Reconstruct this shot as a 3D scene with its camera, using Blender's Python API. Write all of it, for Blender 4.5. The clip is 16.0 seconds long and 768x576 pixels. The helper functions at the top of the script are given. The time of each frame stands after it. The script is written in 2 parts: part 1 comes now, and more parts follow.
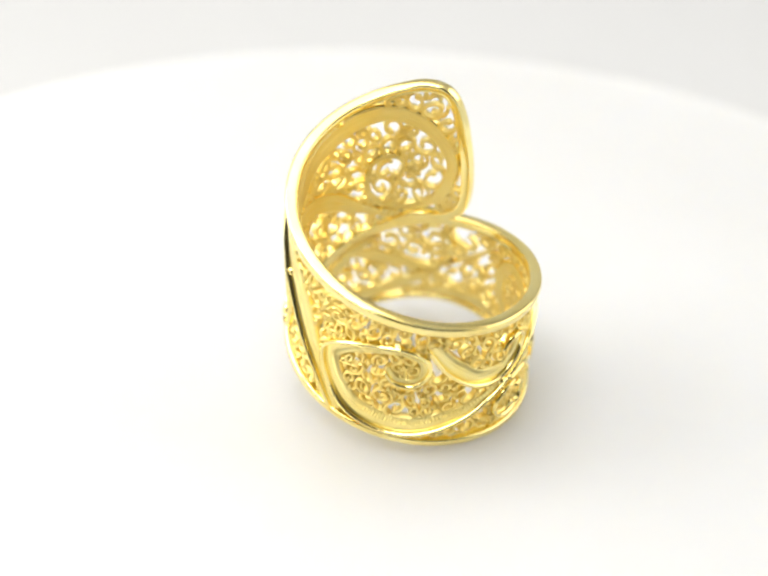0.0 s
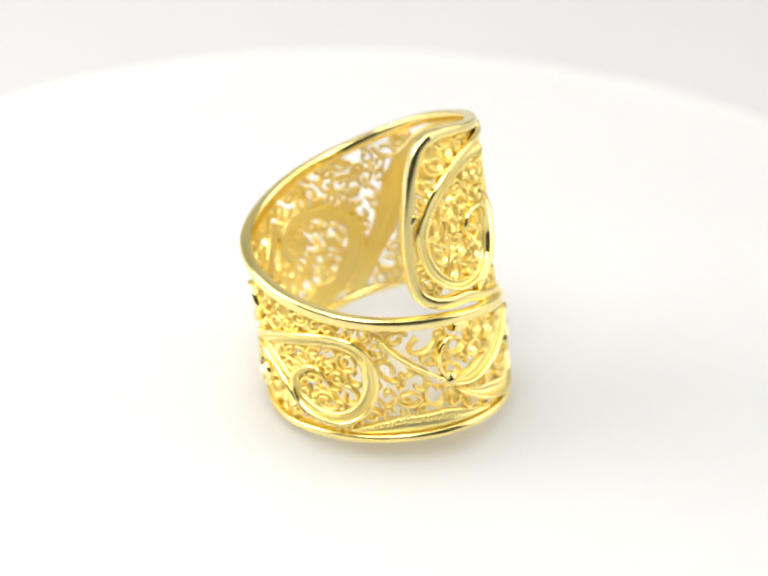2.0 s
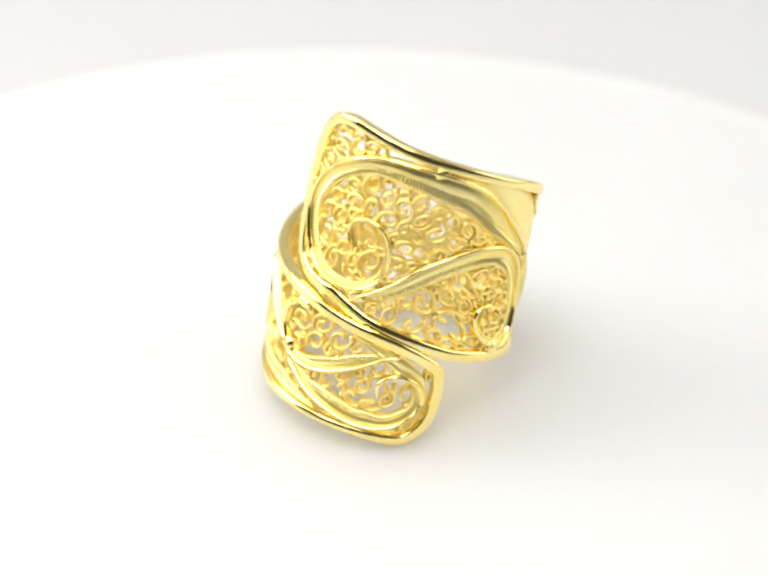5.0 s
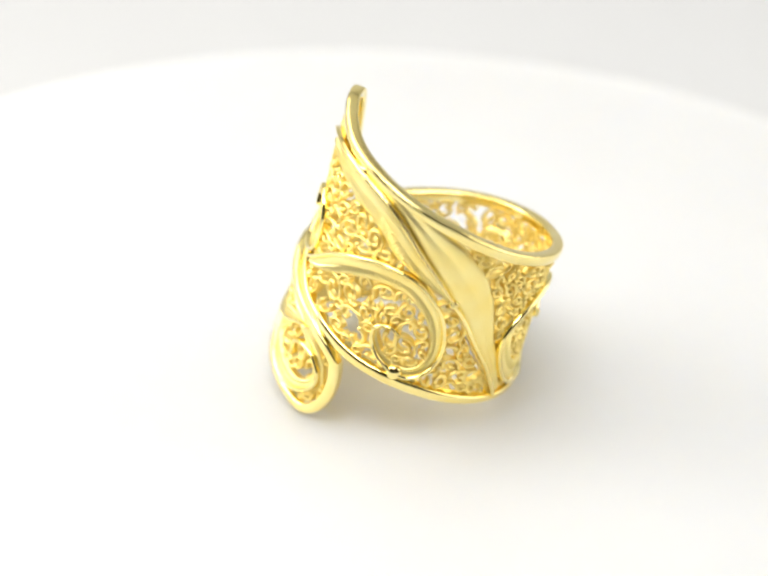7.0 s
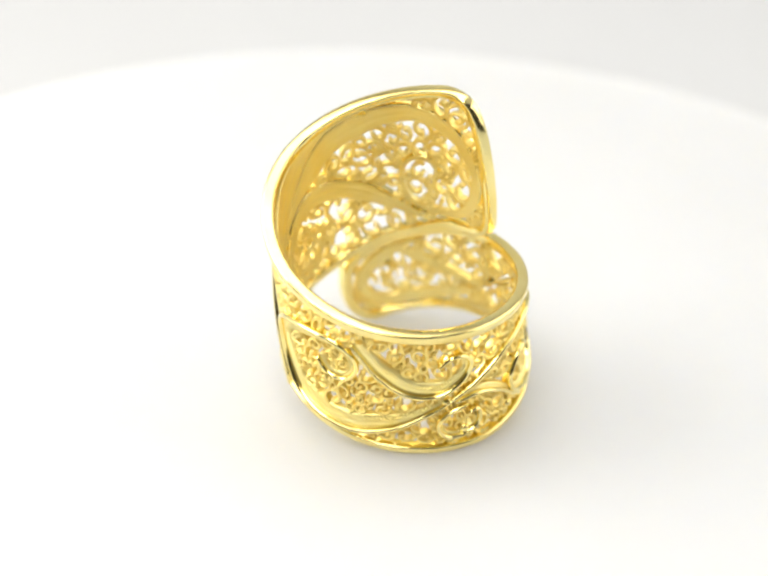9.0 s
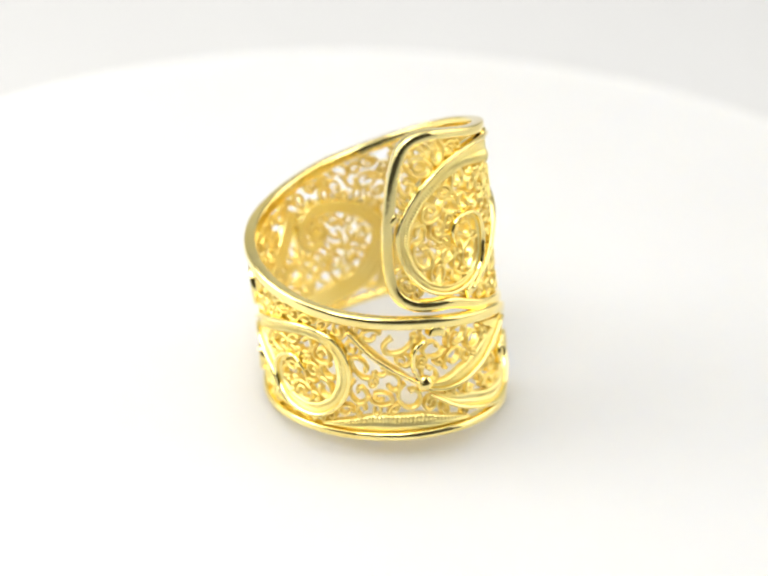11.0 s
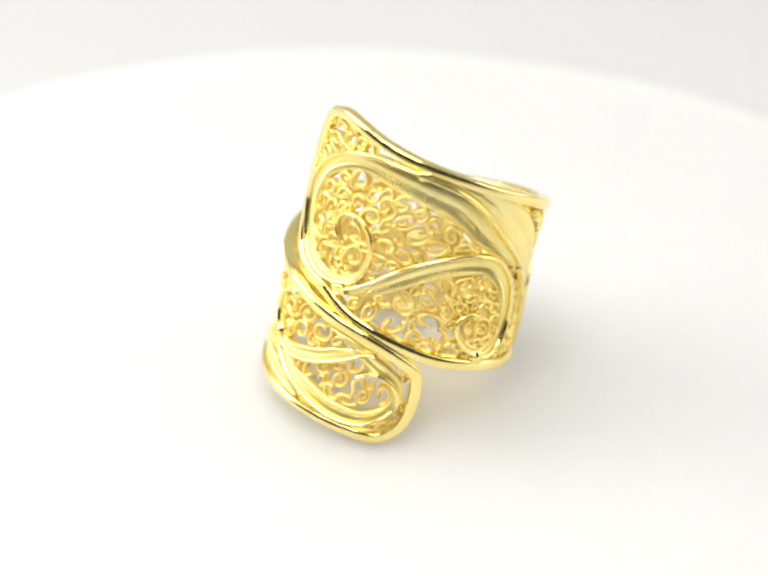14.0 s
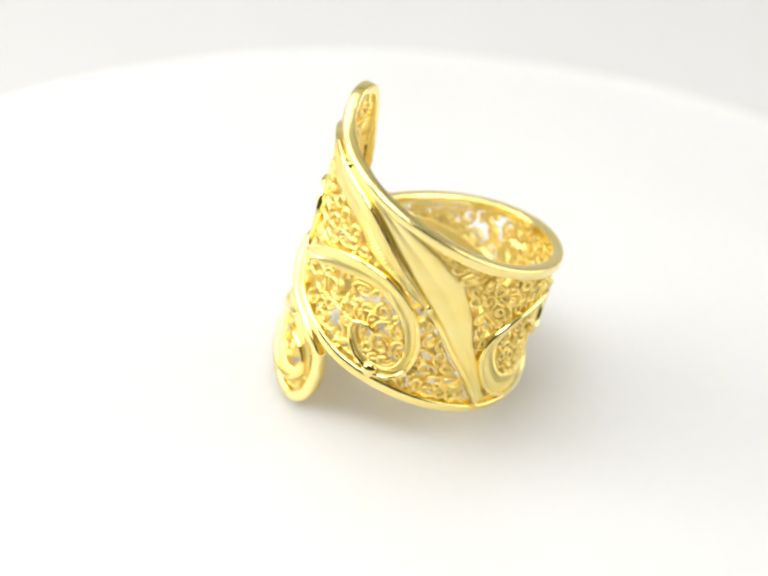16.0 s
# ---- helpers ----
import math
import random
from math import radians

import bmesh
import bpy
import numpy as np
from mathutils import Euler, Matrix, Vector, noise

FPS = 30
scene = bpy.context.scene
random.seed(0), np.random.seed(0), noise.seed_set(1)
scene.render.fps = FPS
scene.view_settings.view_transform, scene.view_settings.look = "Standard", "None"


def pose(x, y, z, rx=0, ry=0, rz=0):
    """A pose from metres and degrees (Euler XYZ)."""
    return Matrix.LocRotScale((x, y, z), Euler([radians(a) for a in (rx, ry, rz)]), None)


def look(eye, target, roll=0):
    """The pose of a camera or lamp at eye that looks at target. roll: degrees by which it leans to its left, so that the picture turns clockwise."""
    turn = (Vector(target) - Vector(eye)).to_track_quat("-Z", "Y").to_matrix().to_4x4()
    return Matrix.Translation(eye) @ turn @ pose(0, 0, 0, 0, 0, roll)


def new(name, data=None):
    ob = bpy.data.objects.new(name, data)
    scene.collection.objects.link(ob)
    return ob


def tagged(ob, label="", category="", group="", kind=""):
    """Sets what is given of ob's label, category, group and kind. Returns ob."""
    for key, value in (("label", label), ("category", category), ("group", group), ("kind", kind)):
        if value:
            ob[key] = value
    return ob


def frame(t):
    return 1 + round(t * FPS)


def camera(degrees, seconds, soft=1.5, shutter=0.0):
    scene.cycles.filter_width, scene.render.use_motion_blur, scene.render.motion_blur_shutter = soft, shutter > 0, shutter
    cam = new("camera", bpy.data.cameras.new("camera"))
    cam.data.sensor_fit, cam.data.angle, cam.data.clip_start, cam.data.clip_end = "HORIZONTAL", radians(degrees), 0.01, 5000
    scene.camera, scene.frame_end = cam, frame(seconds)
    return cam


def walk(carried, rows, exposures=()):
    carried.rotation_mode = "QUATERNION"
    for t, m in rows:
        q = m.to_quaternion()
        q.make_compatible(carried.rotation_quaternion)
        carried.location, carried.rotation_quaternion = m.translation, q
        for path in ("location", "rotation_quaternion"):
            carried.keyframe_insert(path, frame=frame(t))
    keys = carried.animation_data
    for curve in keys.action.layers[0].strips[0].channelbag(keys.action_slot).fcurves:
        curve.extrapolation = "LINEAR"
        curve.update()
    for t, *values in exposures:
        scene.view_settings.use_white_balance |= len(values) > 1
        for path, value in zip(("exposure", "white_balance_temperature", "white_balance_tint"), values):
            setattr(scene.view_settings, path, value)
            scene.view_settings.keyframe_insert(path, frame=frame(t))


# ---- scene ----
# A gold bypass ring turning on a white turntable inside a light tent.
# Lengths of the ring are written in units of 0.87 mm.
MM = 0.00087
TABLE = -10.31            # turntable top below the ring's middle, in units

# ---- camera ----
ELEV, YAW, REACH = radians(32.7207), radians(-0.5721), 160 * MM
EYE = Vector((0, -REACH * math.cos(ELEV), REACH * math.sin(ELEV) - TABLE * MM))
AHEAD = Vector((math.sin(YAW) * math.cos(ELEV), math.cos(YAW) * math.cos(ELEV), -math.sin(ELEV)))
cam = camera(25.577, 16.0, soft=2.7)
STAND = look(EYE, EYE + AHEAD, 2.336)
cam.data.dof.use_dof, cam.data.dof.focus_distance, cam.data.dof.aperture_fstop = True, REACH - 0.007, 20
walk(cam, [(0, STAND), (16, STAND)])

# ---- light ----
world = bpy.data.worlds.new("studio")
world.use_nodes = True
scene.world = world
world.node_tree.nodes["Background"].inputs[0].default_value = (1.0, 0.985, 0.96, 1)
world.node_tree.nodes["Background"].inputs[1].default_value = 0.05


def softbox(name, at, target, size_x, size_y, watts, colour=(1, 0.992, 0.972)):
    lamp = bpy.data.lights.new(name, "AREA")
    lamp.shape, lamp.size, lamp.size_y = "RECTANGLE", size_x, size_y
    lamp.energy, lamp.color = watts, colour
    ob = new(name, lamp)
    ob.matrix_world = look(at, target)
    return ob


softbox("softbox_overhead", (-0.09, 0.06, 0.44), (-0.07, 0.05, 0), 0.5, 0.46, 1.55)
softbox("softbox_side", (-0.36, 0.0, 0.21), (0, -0.02, 0.02), 0.27, 0.25, 1.5, (1.0, 0.985, 0.955))
softbox("softbox_low", (0.37, 0.04, 0.16), (0, 0, 0.03), 0.38, 0.3, 0.6)
softbox("softbox_front", (-0.06, -0.2, 0.43), (0, 0, 0.01), 0.27, 0.17, 1.35)


# ---- materials ----
def nodes_of(mat):
    mat.use_nodes = True
    return mat.node_tree.nodes, mat.node_tree.links, mat.node_tree.nodes["Principled BSDF"]


def gold(name, dark, light, rough_lo, rough_hi, grain, bump, scale=900.0):
    mat = bpy.data.materials.new(name)
    n, l, b = nodes_of(mat)
    b.inputs["Metallic"].default_value = 1.0
    co = n.new("ShaderNodeTexCoord")
    big, fine = n.new("ShaderNodeTexNoise"), n.new("ShaderNodeTexNoise")
    big.inputs["Scale"].default_value, fine.inputs["Scale"].default_value = scale * 0.35, scale * grain
    fine.inputs["Detail"].default_value = 4
    for x in (big, fine):
        l.new(co.outputs["Object"], x.inputs["Vector"])
    ramp = n.new("ShaderNodeValToRGB")
    ramp.color_ramp.elements[0].position, ramp.color_ramp.elements[1].position = 0.3, 0.7
    ramp.color_ramp.elements[0].color, ramp.color_ramp.elements[1].color = (*dark, 1), (*light, 1)
    l.new(big.outputs["Fac"], ramp.inputs["Fac"])
    l.new(ramp.outputs["Color"], b.inputs["Base Color"])
    rng = n.new("ShaderNodeMapRange")
    rng.inputs["To Min"].default_value, rng.inputs["To Max"].default_value = rough_lo, rough_hi
    l.new(fine.outputs["Fac"], rng.inputs["Value"])
    l.new(rng.outputs["Result"], b.inputs["Roughness"])
    bp = n.new("ShaderNodeBump")
    bp.inputs["Strength"].default_value, bp.inputs["Distance"].default_value = bump, 0.00008
    l.new(fine.outputs["Fac"], bp.inputs["Height"])
    l.new(bp.outputs["Normal"], b.inputs["Normal"])
    return mat


def white(name, colour, rough, scale, vary=0.02):
    mat = bpy.data.materials.new(name)
    n, l, b = nodes_of(mat)
    co, tex, mix = n.new("ShaderNodeTexCoord"), n.new("ShaderNodeTexNoise"), n.new("ShaderNodeValToRGB")
    tex.inputs["Scale"].default_value = scale
    tex.inputs["Detail"].default_value = 5
    l.new(co.outputs["Object"], tex.inputs["Vector"])
    mix.color_ramp.elements[0].color = (*[c - vary for c in colour], 1)
    mix.color_ramp.elements[1].color = (*[c + vary for c in colour], 1)
    l.new(tex.outputs["Fac"], mix.inputs["Fac"])
    l.new(mix.outputs["Color"], b.inputs["Base Color"])
    b.inputs["Roughness"].default_value = rough
    return mat


GOLD_POLISHED = gold("polished_gold", (1.0, 0.80, 0.28), (1.0, 0.86, 0.38), 0.05, 0.12, 3.0, 0.1)
GOLD_SATIN = gold("satin_gold", (1.0, 0.80, 0.27), (1.0, 0.86, 0.38), 0.3, 0.42, 9.0, 0.05)
GOLD_WIRE = gold("wire_gold", (1.0, 0.77, 0.23), (1.0, 0.84, 0.34), 0.36, 0.5, 6.0, 0.12)
WHITE_ACRYLIC = white("white_acrylic", (0.575, 0.575, 0.566), 0.45, 40)
depth = WHITE_ACRYLIC.node_tree.nodes["Principled BSDF"].inputs
depth["Subsurface Weight"].default_value, depth["Subsurface Scale"].default_value = 1.0, 0.014
depth["Subsurface Radius"].default_value = (1.0, 0.95, 0.8)
WHITE_CLOTH = white("white_cloth", (0.84, 0.84, 0.83), 0.95, 30)
WHITE_PAPER = white("white_paper", (0.50, 0.50, 0.495), 0.9, 6)


# ---- mesh helpers ----
def mesh_object(name, verts, faces, mat, parent=None, label="", smooth=True):
    me = bpy.data.meshes.new(name)
    me.from_pydata([tuple(v) for v in verts], [], faces)
    me.update()
    if smooth:
        me.polygons.foreach_set("use_smooth", [True] * len(me.polygons))
    me.materials.append(mat)
    ob = new(name, me)
    if parent is not None:
        ob.parent = parent
    if label:
        tagged(ob, label)
    return ob


def lathe(profile, n):
    verts, faces = [], []
    for r, z in profile:
        for k in range(n):
            a = 2 * math.pi * k / n
            verts.append((r * math.cos(a), r * math.sin(a), z))
    for j in range(len(profile) - 1):
        for k in range(n):
            faces.append((j * n + k, j * n + (k + 1) % n, (j + 1) * n + (k + 1) % n, (j + 1) * n + k))
    return verts, faces


# ---- the tent ----
def sweep():
    """White paper: floor under the turntable, curving up into the back wall."""
    prof = [(-0.42, -0.03)] + [(0.34 + 0.12 * math.sin(a), 0.09 - 0.12 * math.cos(a)) for a in [math.pi / 2 * k / 12 for k in range(13)]] + [(0.46, 0.5)]
    verts, faces = [], []
    for y, z in prof:
        verts += [(-0.6, y, z), (0.6, y, z)]
    for k in range(len(prof) - 1):
        faces.append((2 * k, 2 * k + 1, 2 * k + 3, 2 * k + 2))
    ob = mesh_object("backdrop", verts, faces, WHITE_PAPER)
    return tagged(ob, "seamless white paper sweep behind the turntable", "backdrop", kind="structure")


sweep()


def tent_panel(name, corners, thick, label):
    """A flat sheet of white diffusing cloth with a little thickness; the tent is open towards the camera."""
    a, b, c, d = (Vector(x) for x in corners)
    out = (b - a).cross(d - a).normalized() * thick
    verts = [a, b, c, d, a + out, b + out, c + out, d + out]
    faces = [(3, 2, 1, 0), (4, 5, 6, 7), (0, 1, 5, 4), (1, 2, 6, 5), (2, 3, 7, 6), (3, 0, 4, 7)]
    ob = mesh_object(name, verts, faces, WHITE_CLOTH, smooth=False)
    return tagged(ob, label, "tent wall", kind="structure")


tent_panel("wall_west", [(-0.4, -0.1, -0.03), (-0.4, 0.47, -0.03), (-0.4, 0.47, 0.48), (-0.4, -0.1, 0.48)], -0.002, "white cloth side of the light tent")
tent_panel("wall_east", [(0.4, -0.1, -0.03), (0.4, 0.47, -0.03), (0.4, 0.47, 0.48), (0.4, -0.1, 0.48)], 0.002, "white cloth side of the light tent")
tent_panel("ceiling", [(-0.405, -0.1, 0.482), (0.405, -0.1, 0.482), (0.405, 0.475, 0.482), (-0.405, 0.475, 0.482)], 0.002, "white cloth roof of the light tent")


def turntable():
    base = tagged(new("turntable"), "round glossy white turntable turning under the ring", "turntable")
    r = 77.85 * MM
    top = lathe([(0.00001, 0), (r - 0.0025, 0), (r - 0.0012, -0.0004), (r - 0.0003, -0.0014), (r, -0.003), (r, -0.012), (r - 0.001, -0.0135), (0.00001, -0.0135)], 160)
    mesh_object("platter", *top, WHITE_ACRYLIC, base)
    foot = lathe([(r * 0.72, -0.0138), (r * 0.74, -0.028), (r * 0.73, -0.0298), (0.00001, -0.0298)], 96)
    mesh_object("foot", *foot, WHITE_ACRYLIC, base)
    return base


TURNTABLE = turntable()

# ---- the ring's own surface ----
RAD = 11.0
AXIS = Vector((-0.007525, -0.19768, 1.0)).normalized()
EX = (Vector((1, 0, 0)) - AXIS * AXIS.x).normalized()
EY = AXIS.cross(EX)
MID = Vector((1.1011, -1.5189, 0))
N_AXIS, N_EX, N_EY, N_MID = (np.array(v) for v in (AXIS, EX, EY, MID))


def on_band(u, h, r):
    """Places on the band: u arc length along RAD, h along the axis, r distance from the axis (arrays, in units)."""
    u, h, r = np.broadcast_arrays(np.asarray(u, float), np.asarray(h, float), np.asarray(r, float))
    r = r + flare(u, h)
    a = u / RAD
    p = N_MID + r[..., None] * (np.cos(a)[..., None] * N_EX + np.sin(a)[..., None] * N_EY) + h[..., None] * N_AXIS
    p = p - np.array((0, 0, TABLE))
    return p * MM


def flare(u, h):
    """How far the band bends outwards: at its two edges, and along its lower free end."""
    up = np.interp(-u, [-arc(a) for a, _ in TOP], [b for _, b in TOP])
    lo = np.interp(u, [arc(a) for a, _ in BOTTOM], [b for _, b in BOTTOM])
    v = np.clip(np.abs((h - (up + lo) / 2) / np.maximum((up - lo) / 2, 3)), 0, 1)
    lean = np.interp(u, arc([-300, -285, -262, -235, -215, -178, -145, -110, -45, 0, 90, 150]), [-0.4, -0.5, -0.46, -0.1, -0.12, 0.1, 0.32, 0.45, 0.58, 0.46, 0.5, 0.2])
    over = np.interp(u, arc([-300, -270, -235, -205, -162, -120, -50, -10, 25, 60, 150]), [-0.15, -0.24, -0.54, -0.32, 0.14, 0.3, 0.55, 0.4, 0.25, 0.05, 0.25])
    under = np.interp(u, arc([-300, -205, -185, -160, -110, 45, 68, 88, 110, 140]), [0.16, 0.34, 0.48, 0.4, 0.05, 0.2, 0.5, 0.45, 0.25, 0.0])
    return lean + np.where(h > (up + lo) / 2, over, under) * v ** 3


def arc(deg):
    """Arc length, in units, for an angle in degrees."""
    return np.radians(deg) * RAD


def spline(knots, n, closed=False):
    """Catmull-Rom through (degrees, h) knots, resampled at even steps; gives an array of (u, h)."""
    k = np.array([(arc(a), h) for a, h in knots])
    k = np.vstack([k[-1], k, k[0], k[1]]) if closed else np.vstack([2 * k[0] - k[1], k, 2 * k[-1] - k[-2]])
    out = []
    for i in range(1, len(k) - 2):
        p0, p1, p2, p3 = k[i - 1], k[i], k[i + 1], k[i + 2]
        for t in np.linspace(0, 1, 16, endpoint=False):
            out.append(0.5 * (2 * p1 + (p2 - p0) * t + (2 * p0 - 5 * p1 + 4 * p2 - p3) * t * t + (3 * p1 - p0 - 3 * p2 + p3) * t ** 3))
    out.append(k[-2])
    out = np.array(out)
    d = np.concatenate([[0], np.cumsum(np.linalg.norm(np.diff(out, axis=0), axis=1))])
    s = np.linspace(0, d[-1], n + 1 if closed else n)
    out = np.stack([np.interp(s, d, out[:, 0]), np.interp(s, d, out[:, 1])], 1)
    return out[:-1] if closed else out


def bar(path, section, closed=False, width=None):
    """Sweeps a section (across, radius) along a path on the band. width: scale of the section's across, along the path."""
    n, m = len(path), len(section)
    if closed:
        d = np.roll(path, -1, 0) - np.roll(path, 1, 0)
    else:
        d = np.gradient(path, axis=0)
    d /= np.linalg.norm(d, axis=1)[:, None] + 1e-9
    side = np.stack([-d[:, 1], d[:, 0]], 1)
    w = np.ones(n) if width is None else np.asarray(width)
    sec = np.array(section)
    uh = path[:, None, :] + side[:, None, :] * (sec[None, :, 0] * w[:, None])[..., None]
    verts = on_band(uh[..., 0], uh[..., 1], np.broadcast_to(sec[None, :, 1], uh.shape[:2])).reshape(-1, 3)
    faces = []
    for i in range(n if closed else n - 1):
        j = (i + 1) % n
        for k in range(m):
            k2 = (k + 1) % m
            faces.append((i * m + k, i * m + k2, j * m + k2, j * m + k))
    if not closed:
        faces += [tuple(range(m - 1, -1, -1)), tuple((n - 1) * m + k for k in range(m))]
    return verts, faces


def oval(half, lo, hi, m=10, square=0.7):
    """A rounded section between the radii lo and hi."""
    out = []
    for k in range(m):
        a = 2 * math.pi * (k + 0.5) / m
        c, s = math.cos(a), math.sin(a)
        out.append((half * math.copysign(abs(c) ** square, c), (lo + hi) / 2 + (hi - lo) / 2 * math.copysign(abs(s) ** square, s)))
    return out


# the band's edges, from the lower free end round to the upper one (degrees, height)
TOP = [(147, -3.6), (127, -1.65), (100, -0.4), (75, 0.6), (50, 1.35), (25, 2.3), (0, 3.5), (-25, 4.8), (-50, 6.0), (-75, 7.2), (-100, 8.6),
       (-125, 10.0), (-150, 11.65), (-170, 13.05), (-190, 14.1), (-210, 15.0), (-240, 16.08), (-262, 16.97), (-276, 17.34)]
END_UP = [(-286.5, 16.8), (-292.3, 14.85), (-296, 12.0), (-298.5, 9.0), (-299, 5.8), (-296.3, 3.4), (-288, 2.1), (-277, 1.6)]
BOTTOM = [(-267, 1.35), (-250, 0.05), (-230, -1.05), (-205, -2.45), (-180, -3.25), (-155, -4.3), (-130, -5.4), (-105, -6.35), (-75, -7.43), (-45, -8.48),
          (-20, -9.26), (10, -9.44), (40, -9.8), (75, -10.18), (105, -10.7), (125, -11.13)]
END_LOW = [(138, -11.22), (147, -9.8), (151, -7.6), (151, -5.2)]
OUTLINE = TOP + END_UP + BOTTOM + END_LOW
EDGE = spline(OUTLINE, 560, True)


def curl_mesh(name, size, turns, once, core, half, mat):
    """A curl of flat wire that fills a circle of the given size: round the rim for the first turns, then in towards the core; flat on the finger's side."""
    section = ((0.92, -1), (1, -0.88), (1, 0.5), (0.72, 0.87), (0.25, 1), (-0.25, 1), (-0.72, 0.87), (-1, 0.5), (-1, -0.88), (-0.92, -1))
    n, m = int(15 * turns) + 4, len(section)
    f = np.linspace(0, 1, n)
    a = 2 * math.pi * turns * f
    once = min(1, once / turns)
    r = np.where(f < once, size - half, size - half + (core - size + half) * (np.maximum(f - once, 0) / max(1 - once, 0.01)) ** 0.9)
    pts = np.stack([r * np.cos(a), r * np.sin(a)], 1)
    d = np.gradient(pts, axis=0)
    d /= np.linalg.norm(d, axis=1)[:, None]
    side = np.stack([-d[:, 1], d[:, 0]], 1)
    verts, faces = [], []
    for i in range(n):
        wide = half * (1 + 0.1 * math.sin(2.6 * i)) * (1.25 if i == n - 1 else 1)
        for x, z in section:
            q = pts[i] + side[i] * wide * x
            verts.append((q[0] * MM, q[1] * MM, (0.42 if z > 0 else 0.34) * z * MM))
    for i in range(n - 1):
        for k in range(m):
            faces.append((i * m + k, i * m + (k + 1) % m, (i + 1) * m + (k + 1) % m, (i + 1) * m + k))
    faces += [tuple(range(m - 1, -1, -1)), tuple((n - 1) * m + k for k in range(m))]
    me = bpy.data.meshes.new(name)
    me.from_pydata(verts, [], faces)
    me.polygons.foreach_set("use_smooth", [k % m != m - 1 for k in range(len(me.polygons))])
    me.materials.append(mat)
    return me


# Scroll wires: knots (degrees, height) from one end to the other; the ribbed strip lies along one side (+1 left, -1 right of the way),
# with its width at the start, the middle and the end.
SCROLLS = [
    ([(-263, 6.6), (-265, 8.1), (-261, 9.1), (-253, 9.3), (-246, 8.5), (-243, 6.9), (-244, 4.8), (-249, 3.4), (-258, 2.6), (-270, 2.5), (-281, 3.3),
      (-289, 4.9), (-293, 6.8), (-294, 8.7), (-291, 10.4), (-282, 12.7), (-267, 14.5), (-252, 15.2), (-236, 15.1), (-222, 14.7), (-206, 13.8),
      (-194, 12.3), (-183, 10.2), (-170, 7.6), (-163, 6.0)], -1, (0.4, 0.45, 0.6, 1.1, 1.4, 1.7, 2.7, 2.5, 0.3)),
    ([(-255, 2.0), (-247, 2.9), (-239, 4.0), (-227, 5.9), (-214, 7.2), (-200, 8.0), (-188, 7.9), (-180, 7.3), (-172, 5.9), (-166, 4.1), (-163, 2.0),
      (-163, 0.1), (-167, -1.6), (-174, -2.4), (-181, -2.2), (-190, -1.2), (-195, 0.3), (-195, 1.6), (-189, 2.2), (-183, 1.8)], -1, (0.5, 1.9, 2.1, 1.6, 1.0, 0.6, 0.35)),
    ([(-40, -2.6), (-50, -3.6), (-64, -4.9), (-83, -5.9), (-99, -5.8), (-116, -4.6), (-126, -2.4), (-131, 0.4), (-129, 2.6), (-119, 4.2), (-105, 5.0),
      (-91, 5.0), (-82, 3.8), (-80, 2.0), (-86, 0.5), (-95, 0.7), (-100, 2.2)], -1, (0.4, 1.8, 2.1, 1.8, 1.3, 0.8, 0.5)),
    ([(-81, 5.0), (-76, 3.0), (-70, 1.2), (-59, -0.8), (-46, -1.5), (-35, -0.8), (-29, 0.8), (-31, 2.3), (-38, 2.8), (-45, 1.9)], 1, (1.1, 1.7, 1.5, 0.8, 0.0)),
    ([(-42, -2.7), (-28, -1.6), (-13, -0.3), (6, 0.5), (21, 0.6), (32, -0.2), (38, -1.9), (39, -4.4), (34, -6.7), (23, -8.1), (9, -7.9), (-2, -6.5), (-4, -4.5),
      (3, -3.0), (11, -2.7), (17, -3.8)], -1, (0.5, 1.3, 1.2, 1.3, 1.0, 0.6, 0.4)),
    ([(-37, -2.9), (-24, -3.1), (-11, -4.9), (-3, -6.7), (4, -7.9)], 1, (0.3, 0.7, 0.6, 0.2)),
    ([(-32, -3.7), (-42, -4.2), (-46, -5.6), (-42, -7.0), (-33, -7.3), (-26, -6.6), (-26, -5.0), (-32, -4.8)], 1, (0.2, 0.5, 0.4, 0.0)),
    ([(40, 0.6), (50, -1.9), (62, -3.9), (71, -5.2)], 1, (0.2, 0.3, 0.1)),
    ([(72, -5.2), (68, -3.6), (69, -1.8), (75, -0.8)], -1, (0.1, 0.3, 0.2)),
    ([(73, -5.7), (82, -6.2), (92, -6.1), (104, -5.3), (115, -4.2), (124, -3.1), (131, -2.7)], 1, (0.4, 1.2, 1.2, 0.2)),
    ([(75, -6.4), (88, -8.3), (104, -9.6), (117, -10.2), (130, -10.0), (140, -8.7), (144, -7.0), (139, -5.2), (130, -4.7), (123, -5.6), (123, -7.1)], 1,
     (0.2, 1.3, 1.4, 0.9, 0.4, 0.0)),
    ([(-164, 6.1), (-157, 4.5), (-150, 2.4), (-144, 0.6), (-137, -1.4), (-130, -3.9), (-126, -5.4)], -1, (0.2, 0.3, 0.3, 0.2)),
]
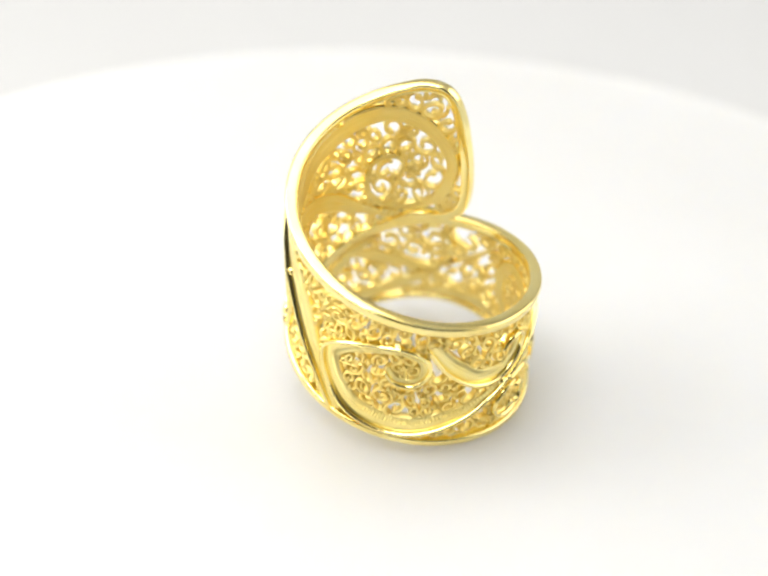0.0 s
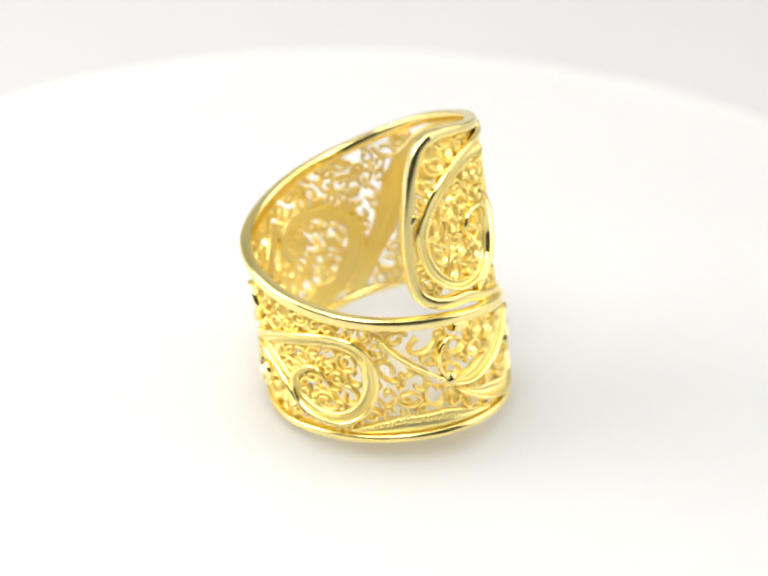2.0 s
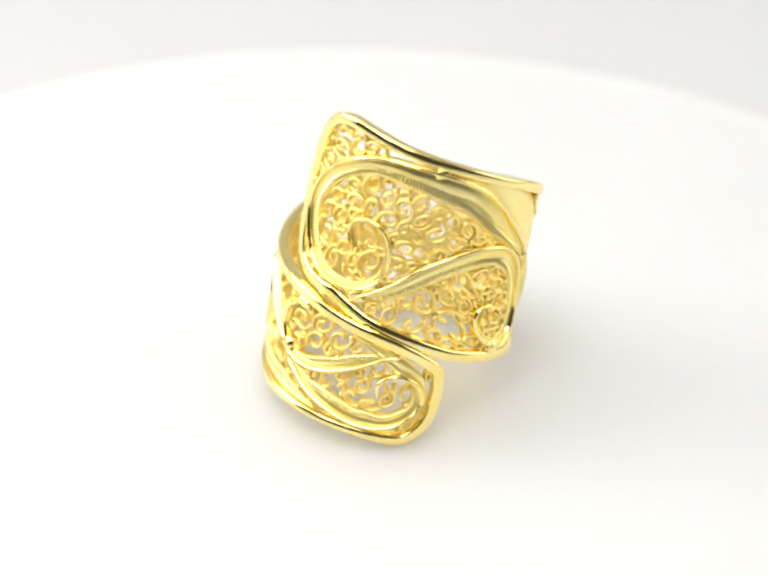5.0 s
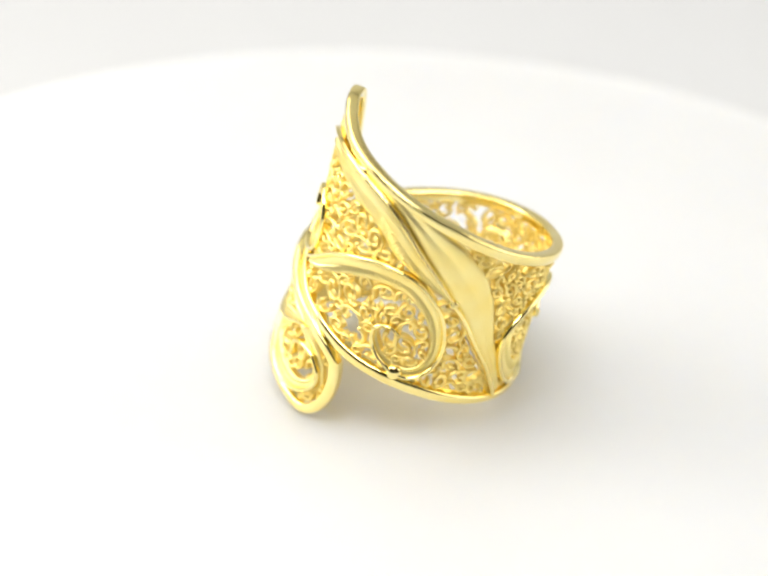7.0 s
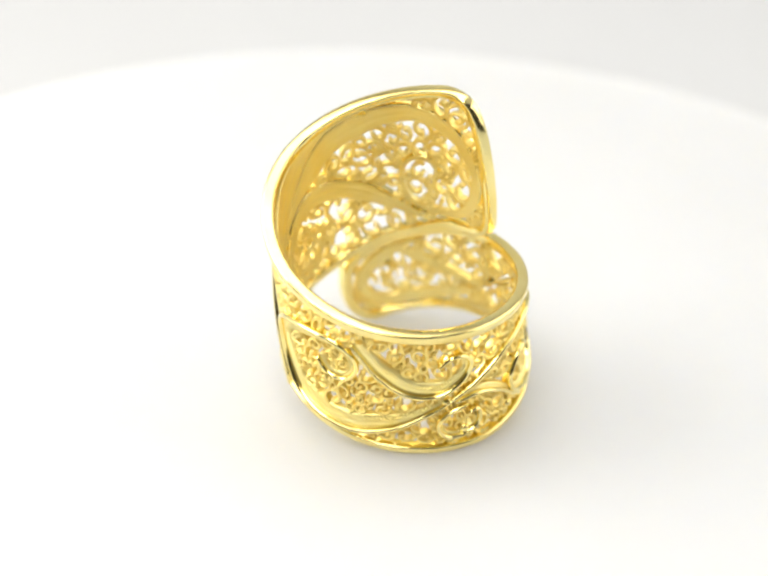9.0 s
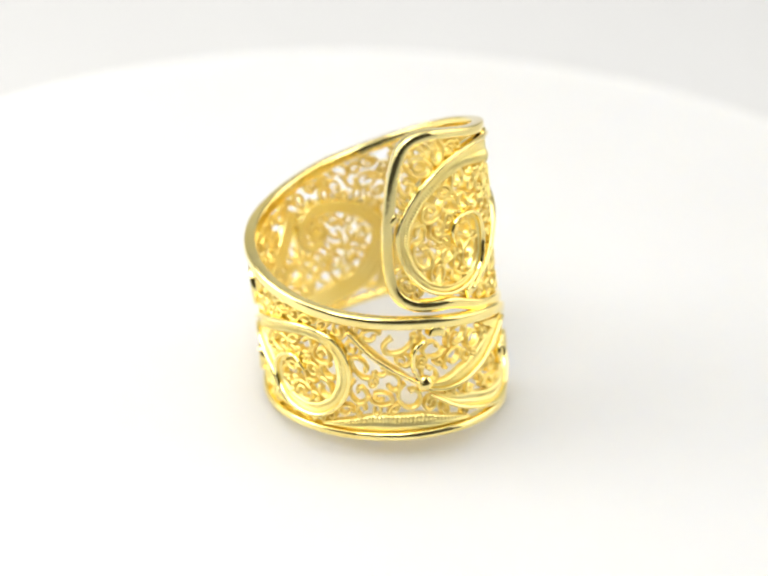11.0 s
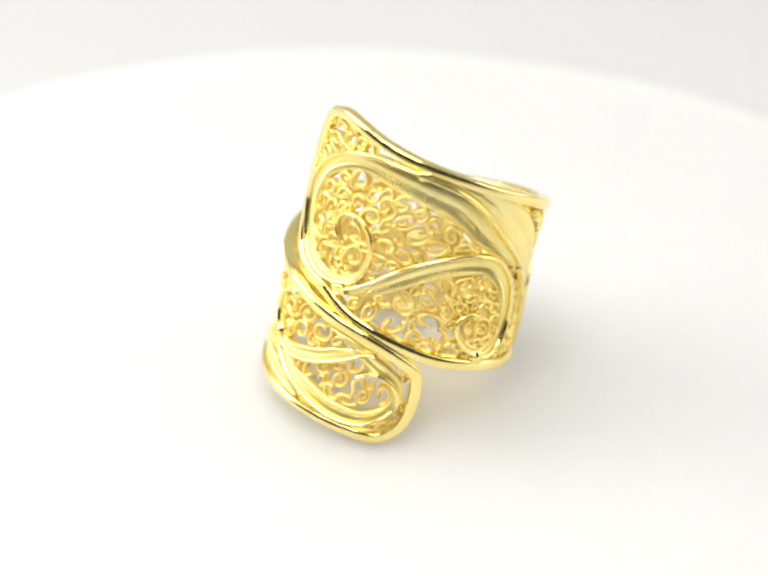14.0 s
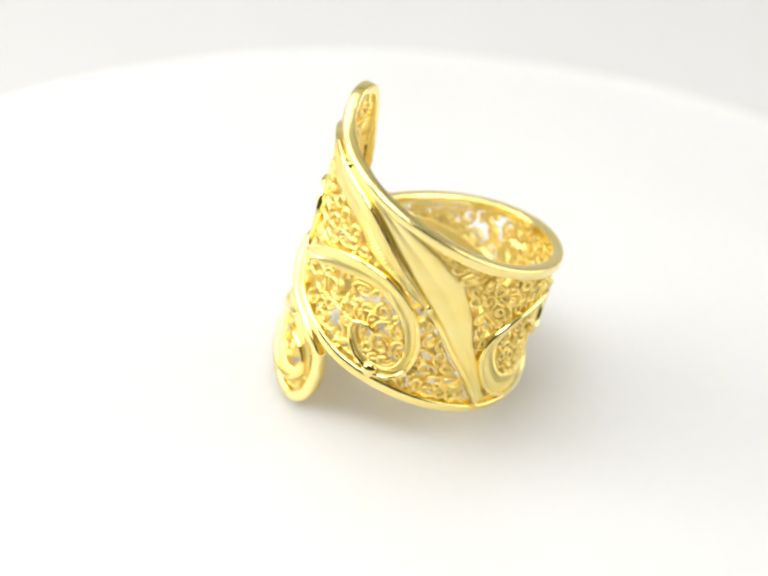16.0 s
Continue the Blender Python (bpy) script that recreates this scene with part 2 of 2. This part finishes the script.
# Strips with no wire of their own: a smooth leaf under the upper edge, and a milled strip along the lower edge.
STRIPS = [
    ("satin_leaf", [(-224, 14.9), (-206, 14.0), (-194, 12.5), (-183, 10.4), (-171, 7.8), (-164, 6.3), (-157, 4.6), (-150, 2.5), (-144, 0.7), (-137, -1.3), (-130, -3.8), (-126, -5.3)], 1,
     (0.3, 1.0, 2.2, 3.4, 3.7, 2.9, 1.9, 1.4, 1.0), 0.0, "smooth satin gold leaf"),
    ("end_plate", [(108, -1.5), (122, -2.3), (135, -3.4), (144, -5.0), (147.5, -7.2)], -1, (0.2, 0.9, 1.5, 1.2, 0.3), 0.0, "smooth gold plate at the free end"),
    ("milled_strip", [(24, -9.1), (50, -9.3), (70, -9.6), (94, -10.0)], 1, (0.3, 1.35, 1.4, 0.3), 0.13, "narrow milled gold strip"),
]
BEADS = [(72.7, -5.25, 0.8), (-33.4, -6.9, 0.5), (-181, -2.3, 0.78), (-41, -2.75, 0.5), (-163, 5.9, 0.45), (-6, -7.6, 0.4)]

# Solder lugs that tie the scrolls to the rim: degrees, height, half length, half width, turn
LUGS = [(-225, 14.85, 0.7, 0.42, 8), (-255.3, 2.0, 0.85, 0.5, 20), (79.8, -0.35, 0.85, 0.42, -8), (-295, 10.5, 0.55, 0.26, 60)]


def ribbed_strip(path, side, widths, relief):
    """The strip beside a scroll wire: a smooth plate next to the wire, then a milled cord; on the finger's side the backs of its long wires."""
    n = len(path)
    d = np.gradient(path, axis=0)
    d /= np.linalg.norm(d, axis=1)[:, None] + 1e-9
    left = np.stack([-d[:, 1], d[:, 0]], 1) * side
    w = np.interp(np.linspace(0, 1, n), np.linspace(0, 1, len(widths)), widths) + 0.02
    ridge = np.cos(np.arange(n) * math.pi / 2)
    # across the strip: share of its width, radius, share of the relief
    section = ((0.0, 10.3, 0), (0.0, 10.92, 0), (0.08, 11.03, 0), (0.3, 11.07, 0.15), (0.47, 11.03, 0.25), (0.52, 10.97, 0.2), (0.6, 11.03, 0.8), (0.75, 11.1, 1), (0.9, 11.03, 0.8),
               (1.0, 10.92, 0), (1.0, 10.3, 0), (0.94, 10.24, 0), (0.8, 10.22, 0), (0.7, 10.31, 0), (0.6, 10.22, 0), (0.45, 10.22, 0), (0.36, 10.31, 0), (0.27, 10.22, 0), (0.06, 10.24, 0))
    rows = []
    for f, r, part in section:
        uh = path + left * (w * f)[:, None]
        rows.append(on_band(uh[:, 0], uh[:, 1], r + relief * part * ridge * np.minimum(w, 1) if part else r))
    m = len(rows)
    verts = np.stack(rows, 1).reshape(-1, 3)
    faces = []
    for i in range(n - 1):
        for k in range(m):
            k2 = (k + 1) % m
            f = (i * m + k, i * m + k2, (i + 1) * m + k2, (i + 1) * m + k)
            faces.append(f if side > 0 else f[::-1])
    faces += [tuple(range(m)), tuple((n - 1) * m + k for k in range(m - 1, -1, -1))]
    return verts, faces


def ball(radius, seed):
    """A flattened solder bead."""
    bm = bmesh.new()
    bmesh.ops.create_uvsphere(bm, u_segments=16, v_segments=10, radius=radius)
    for v in bm.verts:
        v.co *= 1 + 0.06 * noise.noise(v.co * 2500 + Vector((seed, 0, 0)))
        v.co.z *= 0.75
    me = bpy.data.meshes.new("bead")
    bm.to_mesh(me)
    bm.free()
    me.polygons.foreach_set("use_smooth", [True] * len(me.polygons))
    me.materials.append(GOLD_POLISHED)
    return me


def lug_mesh(half_long, half_wide):
    """A small block of solder with rounded edges and a slightly sunken top."""
    bm = bmesh.new()
    bmesh.ops.create_cube(bm, size=2)
    for v in bm.verts:
        v.co = Vector((v.co.x * half_long * (0.8 if v.co.y > 0 else 1), v.co.y * half_wide, v.co.z * 0.55)) * MM
    bmesh.ops.bevel(bm, geom=bm.edges[:], offset=0.2 * MM, segments=3, profile=0.6, affect="EDGES")
    me = bpy.data.meshes.new("lug")
    bm.to_mesh(me)
    bm.free()
    me.polygons.foreach_set("use_smooth", [True] * len(me.polygons))
    me.materials.append(GOLD_POLISHED)
    return me


def seat_on_band(u, h, r):
    a = u / RAD
    out = EX * math.cos(a) + EY * math.sin(a)
    m = Matrix((AXIS.cross(out), AXIS, out)).transposed().to_4x4()
    m.translation = Vector(on_band(u, h, r))
    return m


def largest_curl(u, h):
    """The size of the largest curls in each part of the band: open work by the free ends, close work on the front."""
    deg = np.degrees(u / RAD)
    big = np.where(deg < -195, 1.15, np.where(deg < -20, 0.98, np.where(deg < 36, 1.0, 1.15)))
    big = np.where((deg < -262) & (h > 12.6), 1.5, big)
    return np.where((deg > 38) & (deg < 74), 1.45, big)


def fill(base, solid, reach):
    """Packs curls of flat wire side by side between the rim and the scrolls, each touching its neighbours."""
    rng, rnd = np.random.default_rng(7), random.Random(4)
    u, h = rng.uniform(arc(-298), arc(151), 60000), rng.uniform(-12, 17.4, 60000)
    x, y = EDGE[:, 0], EDGE[:, 1]
    x2, y2 = np.roll(x, -1), np.roll(y, -1)
    crossings = np.zeros(len(u), int)
    for k in range(len(x)):
        crossings += ((y[k] > h) != (y2[k] > h)) & (u < (x2[k] - x[k]) * (h - y[k]) / (y2[k] - y[k] + 1e-12) + x[k])
    keep = crossings % 2 == 1
    u, h = u[keep], h[keep]
    room = np.full(len(u), 9.0)
    for (a, b), c in zip(solid, reach):
        room = np.minimum(room, np.hypot(u - a, h - b) - c)
    keep = room > 0.1
    u, h, room = u[keep], h[keep], room[keep]
    most = largest_curl(u, h)
    placed = []
    while True:
        want = most * rnd.uniform(0.6, 1.0)
        fits = np.nonzero(room >= want)[0]
        if len(fits):
            k = fits[np.argmin(room[fits] / most[fits])]
            size = want[k]
        else:
            k = int(np.argmax(room))
            size = min(room[k], most[k])
        if size < (0.24 if arc(-195) < u[k] < arc(36) else 0.32):
            break
        placed.append((u[k], h[k], size))
        room = np.minimum(room, np.hypot(u - u[k], h - h[k]) - size)
    steps = (0.5, 0.58, 0.66, 0.74, 0.82, 0.9, 1.0, 1.12, 1.25, 1.45)
    curls = {q: [curl_mesh("curl", q + 0.17, t, o, c * q, w, GOLD_WIRE) for t, o, c, w in ((1.2, 0.4, 0.16, 0.17), (1.0, 0.45, 0.3, 0.18), (1.45, 0.55, 0.18, 0.16), (0.85, 0.4, 0.35, 0.19), (0.7, 0.45, 0.5, 0.2))] for q in steps}
    rings = {q: [curl_mesh("loop", q + 0.14, t, 0.4, q * 0.5, 0.155, GOLD_WIRE) for t in (0.95, 0.8, 0.65)] for q in (0.28, 0.34, 0.42)}
    verts, faces = [], []
    for a, b, size in placed:
        at = seat_on_band(a, b, 10.59) @ pose(0, 0, 0, 0, 0, rnd.uniform(0, 360))
        at = at @ Matrix.Diagonal((rnd.uniform(1.0, 1.3), rnd.choice((-1, 1)) * rnd.uniform(0.72, 1.0), 1, 1))
        if size >= 0.48:
            q = max(k for k in steps if k <= size + 0.02)
            ob = new("filigree_curl" if size > 0.7 else "filigree_loop", rnd.choice(curls[q]))
            ob.parent, ob.matrix_local = base, at
        elif rnd.random() < (0.95 if arc(-195) < a < arc(36) else 0.35 if arc(38) < a < arc(74) else 0.7):
            me = rnd.choice(rings[max([k for k in rings if k <= size + 0.02] or [0.28])])
            faces += [tuple(i + len(verts) for i in p.vertices) for p in me.polygons]
            verts += [at @ v.co for v in me.vertices]
    for me in [m for some in rings.values() for m in some]:
        bpy.data.meshes.remove(me)
    twists = mesh_object("filigree_twist", verts, faces, GOLD_WIRE, base, "fine twisted gold wire between the curls")
    tagged(twists, kind="stuff")


def ring():
    base = tagged(new("ring"), "gold filigree bypass ring standing on the white turntable", "ring")
    slim = np.where((EDGE[:, 1] < 2 - 0.045 * np.degrees(EDGE[:, 0] / RAD) - 4) & (EDGE[:, 0] > arc(-150)) & (EDGE[:, 0] < arc(125)), 0.68, 1.0)
    slim = np.where((EDGE[:, 0] < arc(-175)) & (EDGE[:, 0] > arc(-280)) & (EDGE[:, 1] > 9), 0.78, slim)
    slim = np.convolve(np.tile(slim, 3), np.ones(25) / 25, "same")[len(slim):2 * len(slim)]
    mesh_object("rim", *bar(EDGE, oval(0.55, 10.1, 11.25, 18, 0.4), True, slim), GOLD_POLISHED, base, "smooth polished gold rim")
    solid, reach = [EDGE], [np.full(len(EDGE), 0.6)]
    for knots, side, widths in SCROLLS:
        rough = spline(knots, 200)
        length = np.sum(np.linalg.norm(np.diff(rough, axis=0), axis=1))
        path = spline(knots, max(24, int(length / 0.085)))
        wire = path[::3]
        taper = np.clip(np.minimum(np.linspace(0.5, 9, len(wire)), np.linspace(9, 0.5, len(wire))), 0, 1)
        scroll = mesh_object("scroll", *bar(wire, oval(0.2, 10.3, 11.5, 10, 0.55), False, taper), GOLD_POLISHED, base, "raised scroll of polished gold wire")
        mesh_object("ribbed_strip", *ribbed_strip(path, side, widths, 0.09), GOLD_SATIN, scroll, "milled satin gold strip")
        d = np.gradient(path, axis=0)
        d /= np.linalg.norm(d, axis=1)[:, None] + 1e-9
        w = np.interp(np.linspace(0, 1, len(path)), np.linspace(0, 1, len(widths)), widths)
        solid += [path[::4] + (np.stack([-d[:, 1], d[:, 0]], 1) * (side * w / 2)[:, None])[::4]]
        reach += [np.maximum(w / 2, 0.2)[::4]]
    for name, knots, side, widths, relief, label in STRIPS:
        path = spline(knots, int(np.sum(np.linalg.norm(np.diff(spline(knots, 100), axis=0), axis=1)) / 0.085))
        mesh_object(name, *ribbed_strip(path, side, widths, relief), GOLD_SATIN, base, label)
        d = np.gradient(path, axis=0)
        d /= np.linalg.norm(d, axis=1)[:, None] + 1e-9
        w = np.interp(np.linspace(0, 1, len(path)), np.linspace(0, 1, len(widths)), widths)
        solid += [path[::4] + (np.stack([-d[:, 1], d[:, 0]], 1) * (side * w / 2)[:, None])[::4]]
        reach += [(w / 2)[::4]]
    for k, (deg, h, size) in enumerate(BEADS):
        ob = new("bead", ball(size * MM, k))
        ob.parent = base
        ob.matrix_local = seat_on_band(arc(deg), h, 11.0)
    for deg, h, half_long, half_wide, turn in LUGS:
        ob = new("lug", lug_mesh(half_long, half_wide))
        ob.parent = base
        ob.matrix_local = seat_on_band(arc(deg), h, 10.8) @ pose(0, 0, 0, 0, 0, turn)
    solid, reach = np.vstack(solid), np.concatenate(reach)
    fill(base, solid, reach)
    return base


RING = ring()

# ---- what turns ----
LAP, QUICK_END, QUICK_AGAIN, SLOW = 8.578, 1.972, 7.5, 29.115
FAST = (360 - SLOW * (QUICK_AGAIN - QUICK_END)) / (LAP - (QUICK_AGAIN - QUICK_END))


def turned(t):
    """Degrees that the turntable has gone at t seconds: quick, then slow, then quick again in every lap."""
    n = math.floor(t / LAP)
    s = t - n * LAP
    return 360 * n + FAST * min(s, QUICK_END) + SLOW * min(max(s - QUICK_END, 0), QUICK_AGAIN - QUICK_END) + FAST * max(s - QUICK_AGAIN, 0)


def motions():
    rows = [(k / 10, pose(0, 0, 0, 0, 0, -turned(k / 10))) for k in range(161)]
    walk(TURNTABLE, rows)
    walk(RING, rows)


motions()
